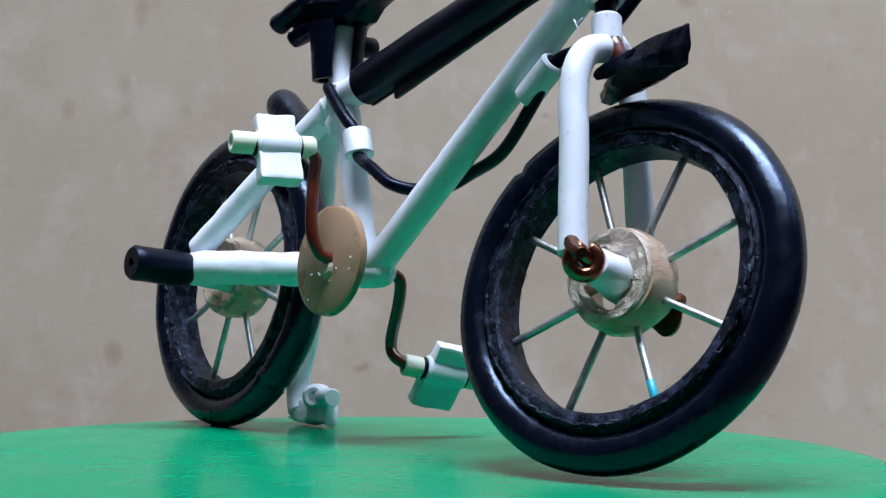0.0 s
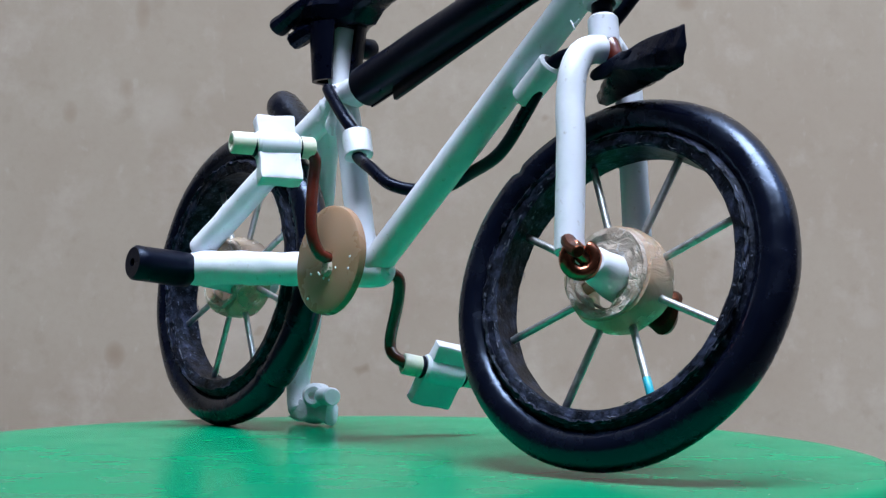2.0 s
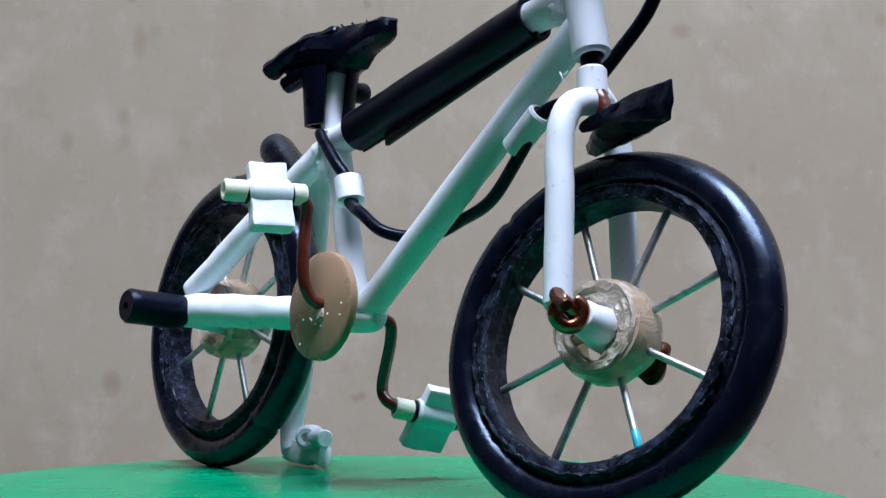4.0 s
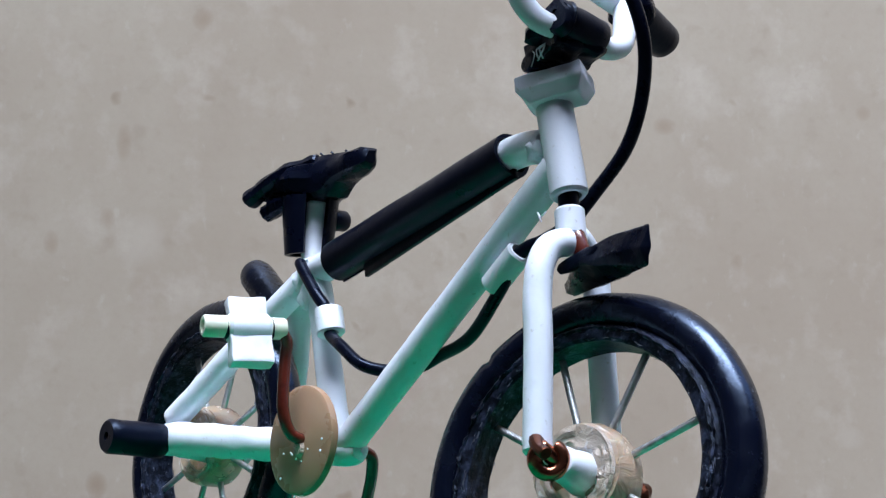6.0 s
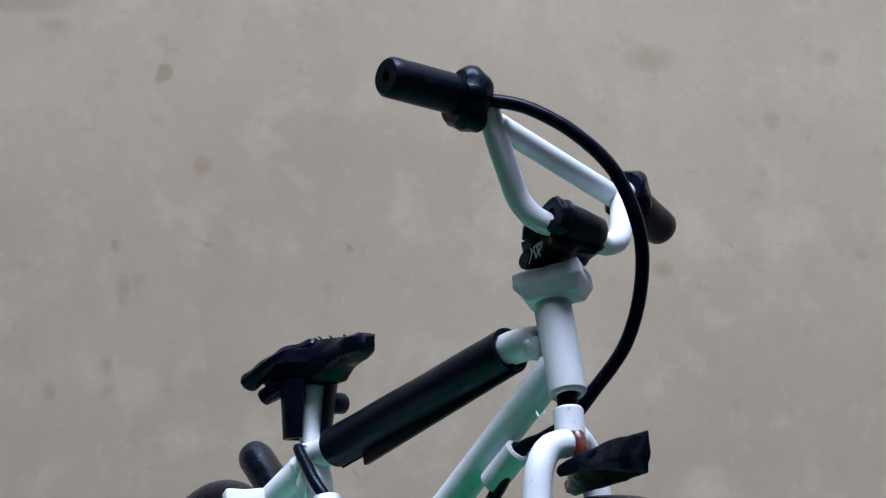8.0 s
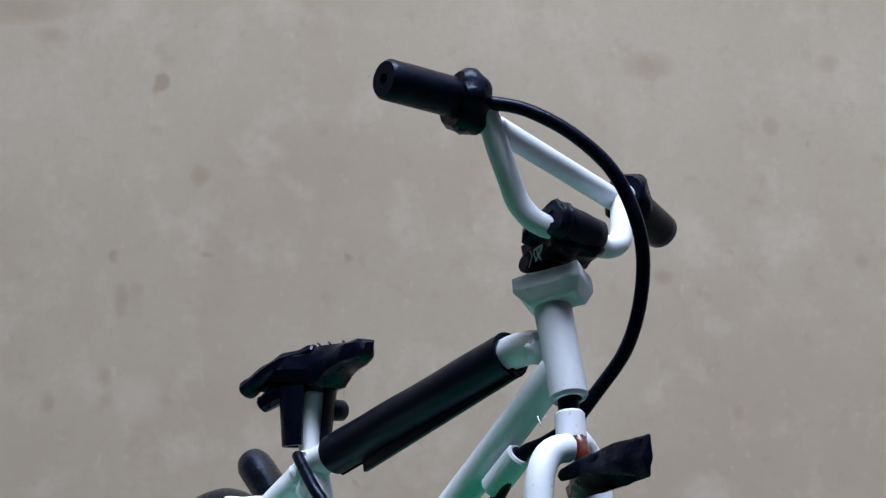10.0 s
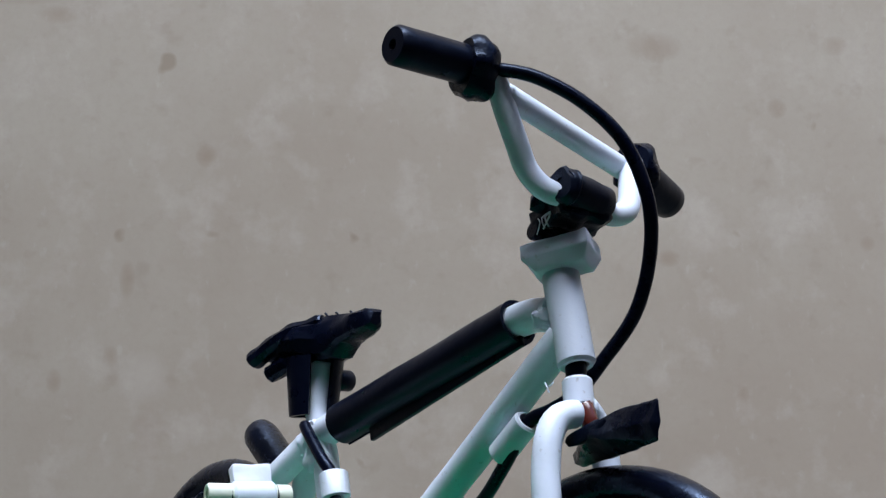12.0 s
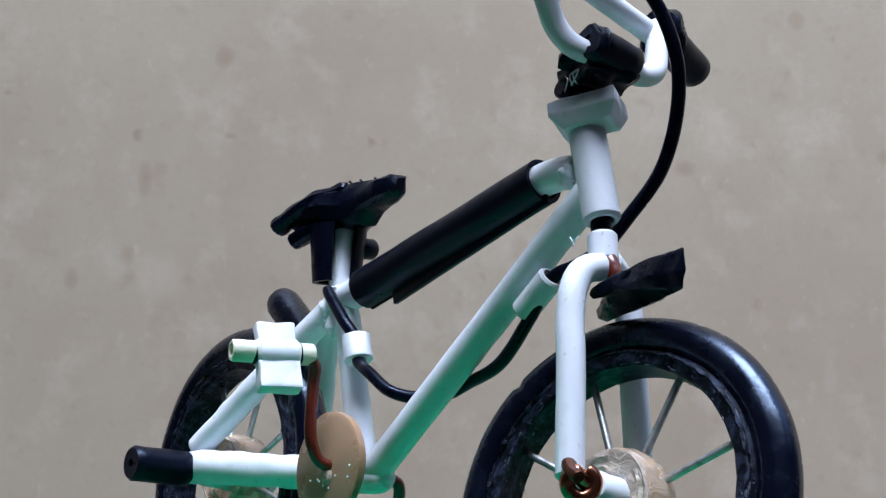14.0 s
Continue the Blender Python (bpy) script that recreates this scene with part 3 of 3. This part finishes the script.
# mudguards
guard = hull([(4.214, -0.11, 2.284), (4.235, -0.125, 2.27), (4.257, -0.12, 2.168), (4.236, -0.11, 2.07), (4.19, -0.14, 2.17), (3.929, -0.10, 2.249), (3.743, -0.10, 2.19), (3.70, -0.11, 2.10),
              (3.844, 0.05, 2.035), (3.433, 0.13, 1.978), (3.36, 0.13, 1.995), (3.331, 0.13, 2.046), (3.42, 0.12, 2.09), (3.60, 0.12, 2.14), (3.85, 0.08, 2.19), (4.12, -0.06, 2.26)], 0.007, 0.009, 3.0)
mudguard = part("front_mudguard", guard, ROUGH_BLACK, bike, "black carved front mudguard over the tyre", 25)
part("mudguard_edge", hull([(3.586, -0.12, 2.045), (3.552, -0.12, 2.075), (3.556, -0.12, 2.108), (3.76, -0.105, 2.195), (3.86, -0.11, 2.20), (3.80, -0.10, 2.13), (3.68, -0.08, 2.085), (3.62, -0.02, 2.14), (3.58, -0.04, 2.07)], 0.007, 0.008, 8.0), ROUGH_BLACK, mudguard, smooth=25)


def rear_guard():
    rows = []
    a, b = Vector((0.69, 0.0, 2.03)), Vector((0.31, 0.0, 2.29))
    up = Vector((0.5, 0, 0.86))
    for i in range(9):
        s = i / 8
        q = a.lerp(b, s)
        r = 0.125 * (1.0 if s < 0.8 else math.cos((s - 0.8) / 0.2 * 0.55))
        rows.append([q + Vector((0, 1, 0)) * math.cos(w) * r + up * (math.sin(w) * r - 0.09) for w in [math.radians(-30 + 240 * j / 14) for j in range(15)]])
    return shell(rows, 0.03)


part("rear_mudguard", rear_guard(), TYRE, bike, "short black rear mudguard over the tyre")

# drive
part("chainring", lathe((1.568, -0.30, 1.08), (0, 1, 0), [(-0.035, 0.0), (-0.035, 0.31), (-0.022, 0.333), (0.02, 0.337), (0.035, 0.32), (0.035, 0.0)], 72, 0.006, 1.0, True, 4.0), DISC, bike, "translucent beige plastic chainring disc")
part("crank_arm", tube([(1.58, -0.2, 1.085), (1.605, -0.36, 1.088), (1.583, -0.42, 1.132), (1.567, -0.47, 1.263), (1.53, -0.47, 1.543), (1.55, -0.49, 1.67), (1.54, -0.56, 1.73)], 0.038, 14), ENAMEL, bike, "bent dark red enamelled wire crank")
part("crank_arm", tube([(1.66, 0.0, 1.05), (1.68, 0.13, 1.04), (1.62, 0.2, 0.92), (1.446, 0.3, 0.664), (1.475, 0.32, 0.57), (1.574, 0.37, 0.522)], 0.038, 14), ENAMEL, bike, "bent dark red enamelled wire crank")
part("glue_drop", lathe((1.60, -0.335, 1.03), (0, 1, 0), [(-0.03, 0.0), (-0.025, 0.04), (0.0, 0.055), (0.02, 0.0)], 16, 0.01), CLEAR, bike, "clear glue drop")


def pedal(a, b, b0, b1, flat, half, thick):
    a, b, b0, b1, flat = Vector(a), Vector(b), Vector(b0), Vector(b1), Vector(flat).normalized()
    spindle = part("pedal", tube([a, b], 0.068, 20, 0.74), CREAM, bike, "white pedal of cut plastic on a cream tube")
    part("pedal_barrel", tube([b0, b1], 0.09, 20, 0.74, 0.03), WHITE, spindle, smooth=25)
    ax = (b1 - b0).normalized()
    for q in (b0 - ax * 0.012, b1 + ax * 0.012):
        part("pedal_washer", tube([q - ax * 0.012, q + ax * 0.012], 0.073, 18), BLACK, spindle, "thin black ring")
    mid = (b0 + b1) / 2
    ln = (b1 - b0).length
    nrm = ax.cross(flat)
    for s in (-1, 1):
        reach = half + (0.04 if s < 0 else -0.01)
        part("pedal_plate", hull(block(mid + flat * s * (reach + 0.06) / 2, ax, flat, nrm, (ln * (1.0 if s < 0 else 0.92), reach - 0.06, thick * (1.3 if s < 0 else 1.0))), 0.014, 0.008, 3.0 * s), WHITE_CUT, spindle)


pedal((1.41, -1.0, 1.686), (1.538, -0.50, 1.735), (1.447, -0.85, 1.692), (1.512, -0.60, 1.722), (-0.40, 0, 0.91), 0.205, 0.085)
pedal((1.55, 0.34, 0.525), (1.685, 0.84, 0.487), (1.60, 0.47, 0.515), (1.66, 0.73, 0.495), (0.5, 0, 0.86), 0.20, 0.085)
part("foot_peg", tube([(0, -0.82, 1.0), (0, -0.39, 1.01)], 0.117, 28, 0.3, 0.02), SLEEVE, bike, "black plastic foot peg")
part("peg_wire", tube([(0, -0.80, 1.0), (0, -0.1, 1.0)], 0.03, 10), COPPER, bike)

# saddle
def saddle_mesh():
    rows = []
    data = [(0.60, 0.16, 2.74, 2.62), (0.66, 0.25, 2.80, 2.62), (0.76, 0.26, 2.87, 2.66), (0.90, 0.24, 2.91, 2.68), (1.02, 0.155, 2.945, 2.66),
            (1.13, 0.12, 2.955, 2.68), (1.22, 0.105, 2.955, 2.77), (1.38, 0.10, 2.97, 2.81), (1.455, 0.088, 2.983, 2.835), (1.495, 0.07, 2.975, 2.852), (1.517, 0.04, 2.955, 2.875)]
    bm = bmesh.new()
    for x, w, zt, zb in data:
        h = zt - zb
        prof = [(-1.0, 0.45), (-0.92, 0.75), (-0.6, 0.95), (0.0, 1.0), (0.6, 0.95), (0.92, 0.75), (1.0, 0.45), (0.9, 0.1), (0.45, 0.0), (-0.45, 0.0), (-0.9, 0.1)]
        rows.append([bm.verts.new(Vector((x, y * w, zb + z * h)) + 0.014 * noise.noise_vector(Vector((x, y * w, z)) * 6)) for y, z in prof])
    for a, b in zip(rows, rows[1:]):
        for i in range(len(a)):
            k = (i + 1) % len(a)
            bm.faces.new((a[i], a[k], b[k], b[i]))
    bm.faces.new(rows[0][::-1])
    bm.faces.new(rows[-1])
    bmesh.ops.recalc_face_normals(bm, faces=bm.faces)
    bmesh.ops.subdivide_edges(bm, edges=list(bm.edges), cuts=1, use_grid_fill=True)
    for v in bm.verts:
        v.co += 0.008 * noise.noise_vector(v.co * 12)
    return bm


seat = part("saddle", saddle_mesh(), ROUGH_BLACK, bike, "roughly carved black plastic saddle", 25)


def seat_sleeve():
    rows = []
    for i in range(9):
        s = i / 8
        z = 2.70 - 0.385 * s
        x = 0.938 + 0.03 * s
        r = 0.15 - 0.02 * s
        def far(w):
            return r + 0.085 * (1 - 0.35 * s) * max(0.0, math.cos(w - math.radians(228))) ** 2
        rows.append([Vector((x + math.cos(w) * far(w), math.sin(w) * far(w), z - 0.03 * math.cos(w + 2.2))) for w in [math.radians(0 + 300 * j / 22) for j in range(23)]])
    return shell(rows, 0.03)


part("saddle_wing", tube([(0.575, -0.30, 2.63), (0.69, -0.26, 2.72), (0.83, -0.17, 2.83), (1.03, -0.07, 2.90)], 0.07, 9, rough=0.3, seed=2.0, squash=0.8), ROUGH_BLACK, seat, smooth=20)
part("saddle_wing", tube([(0.67, -0.22, 2.555), (0.79, -0.17, 2.63), (0.95, -0.10, 2.70)], 0.062, 8, rough=0.35, seed=6.0), ROUGH_BLACK, seat, smooth=20)
part("saddle_wing", tube([(0.58, 0.30, 2.60), (0.70, 0.25, 2.70), (0.95, 0.1, 2.86)], 0.07, 9, rough=0.3, seed=8.0), ROUGH_BLACK, seat, smooth=20)
for fx, fy in ((1.02, -0.05), (1.13, -0.04), (1.28, -0.03)):
    part("plastic_burr", tube([(fx, fy, 2.93), (fx + 0.012, fy, 2.955), (fx - 0.008, fy - 0.01, 2.972)], 0.008, 6), ROUGH_BLACK, seat)
part("seat_sleeve", seat_sleeve(), BLACK, seat, "split black sleeve round the seat post")
part("seat_clamp", tube([(0.97, 0.08, 2.555), (0.95, 0.235, 2.575)], 0.07, 20, 0.5), SLEEVE, bike, "small black clamp knob")

# handlebar
part("handlebar", tube([(3.19, -1.16, 4.046), (3.195, -0.66, 4.065), (3.265, -0.6, 4.005), (3.27, -0.56, 3.951), (3.285, -0.5, 3.819), (3.293, -0.42, 3.678), (3.298, -0.34, 3.55), (3.345, -0.25, 3.458), (3.41, -0.15, 3.428),
                        (3.45, -0.12, 3.45), (3.42, 0.1, 3.432), (3.385, 0.22, 3.405), (3.345, 0.38, 3.47), (3.241, 0.48, 3.654), (3.16, 0.54, 3.79), (3.11, 0.61, 3.83),
                        (3.04, 0.70, 3.835), (2.87, 1.15, 3.755)], 0.066, 20), WHITE, bike)
part("crossbar", tube([(3.28, -0.53, 3.935), (3.133, 0.52, 3.775)], 0.067, 20), WHITE, bike)
part("grip", tube([(3.19, -1.235, 4.038), (3.185, -0.68, 4.065)], 0.112, 28, 0.32, 0.02), SLEEVE, bike, "black plastic handlebar grip")
part("grip", tube([(2.885, 1.15, 3.746), (3.04, 0.70, 3.825)], 0.112, 28, 0.32, 0.02), SLEEVE, bike, "black plastic handlebar grip")
part("grip_collar", tube([(3.178, -0.76, 4.05), (3.20, -0.60, 4.058)], 0.172, 36, 0.5, 0.26, None, 5.0), ROUGH_BLACK, bike, "ragged black collar at the grip")
part("grip_collar", tube([(3.03, 0.76, 3.825), (3.085, 0.62, 3.845)], 0.14, 36, 0.5, 0.3, None, 9.0), ROUGH_BLACK, bike, "ragged black collar at the grip")
part("stem_collar", tube([(3.44, -0.215, 3.475), (3.435, -0.14, 3.465)], 0.112, 30, 0.4, 0.35, None, 3.0), ROUGH_BLACK, bike, "ragged black end of the stem clamp", 25)
part("stem_clamp", tube([(3.445, -0.20, 3.473), (3.41, 0.15, 3.435)], 0.102, 26, 0.0, 0.06), SLEEVE, bike, "black stem clamp round the bar")
part("stem_block", hull(block((3.30, 0.0, 3.35), (0.94, -0.1, 0.25), (0.1, 1, 0), (-0.25, 0, 0.94), (0.34, 0.34, 0.13)), 0.03, 0.03, 4.0), ROUGH_BLACK, bike)
part("stem_lump", hull([Vector((3.22, -0.16, 3.41)) + 0.075 * Vector(q).normalized() for q in ((1, 0, 0), (-1, 0, 0), (0, 1, 0), (0, -1, 0), (0, 0, 1), (0, 0, -1), (1, 1, 1), (-1, 1, 1), (1, -1, 1), (-1, -1, 1), (1, 1, -1), (-1, -1, -1))], 0.01, 0.02, 6.0), ROUGH_BLACK, bike)
part("stem_bolt", tube([(3.17, -0.16, 3.26), (3.20, 0.12, 3.24)], 0.055, 16, 0.0, 0.1), ROUGH_BLACK, bike)
HA = Vector((-0.236, 0, 0.615)).normalized()
PX = Vector((0.82, 0.54, 0.28)).normalized()
PY = HA.cross(PX).normalized()
PX = PY.cross(HA)
part("head_plate", hull(block((3.27, -0.025, 3.148), PX, PY, HA, (0.39, 0.27, 0.085)) + block((3.292, -0.01, 3.083), PX, PY, HA, (0.28, 0.2, 0.10)), 0.012, 0.010, 2.0), WHITE_CUT, bike, "carved white plastic plate under the stem")


def blob(centre, size, seed, material, label):
    """A small lump of set glue."""
    bm = bmesh.new()
    bmesh.ops.create_icosphere(bm, subdivisions=3, radius=1.0)
    for q in bm.verts:
        k = 1 + 0.35 * noise.noise(q.co * 1.9 + Vector((seed, 0, 0)))
        q.co = Vector(centre) + Vector((q.co.x * size[0], q.co.y * size[1], q.co.z * size[2])) * k
    return part("glue_lump", bm, material, bike, label)


for k, (at, size) in enumerate([((0.99, -0.07, 2.13), (0.075, 0.06, 0.085)), ((0.93, -0.06, 2.06), (0.06, 0.06, 0.075)), ((1.06, -0.07, 2.03), (0.05, 0.05, 0.10)),
                                ((1.03, -0.03, 2.23), (0.06, 0.09, 0.05)), ((1.62, -0.04, 1.10), (0.09, 0.085, 0.06)), ((3.19, -0.03, 2.79), (0.05, 0.09, 0.07))]):
    blob(at, size, 3.0 * k, WHITE, "lumpy whitish glue at a tube joint")


# loose plastic threads and glue strings
for k, pts in enumerate([[(3.36, -0.13, 2.40), (3.385, -0.135, 2.375), (3.40, -0.13, 2.345)], [(3.38, -0.13, 2.375), (3.41, -0.135, 2.38), (3.43, -0.13, 2.40)]]):
    part("plastic_thread", tube(pts, 0.005, 6), WHITE, bike)
rnd = random.Random(11)
for k in range(4):
    x, y = 3.22 + 0.03 * rnd.uniform(0, 6), -0.19 + 0.025 * rnd.uniform(-1, 1)
    part("glue_string", tube([(x, y, 3.20 + 0.35 * (x - 3.17)), (x + rnd.uniform(-0.04, 0.06), y - 0.01, 3.265 + 0.3 * (x - 3.17)), (x + rnd.uniform(-0.05, 0.08), y + 0.03, 3.31 + 0.3 * (x - 3.17))], 0.0042, 6, rough=0.5, seed=k), WHITE_CUT, bike)

rnd = random.Random(4)
for k in range(9):
    w, r = rnd.uniform(3.5, 6.6), rnd.uniform(0.08, 0.30)
    part("glue_speck", lathe((1.568 + r * math.cos(w), -0.335, 1.08 + r * math.sin(w)), (0, 1, 0), [(-0.009, 0.0), (-0.005, 0.006), (0.004, 0.009), (0.006, 0.0)], 8, 0.003, k, False, 60.0), WHITE, bike)
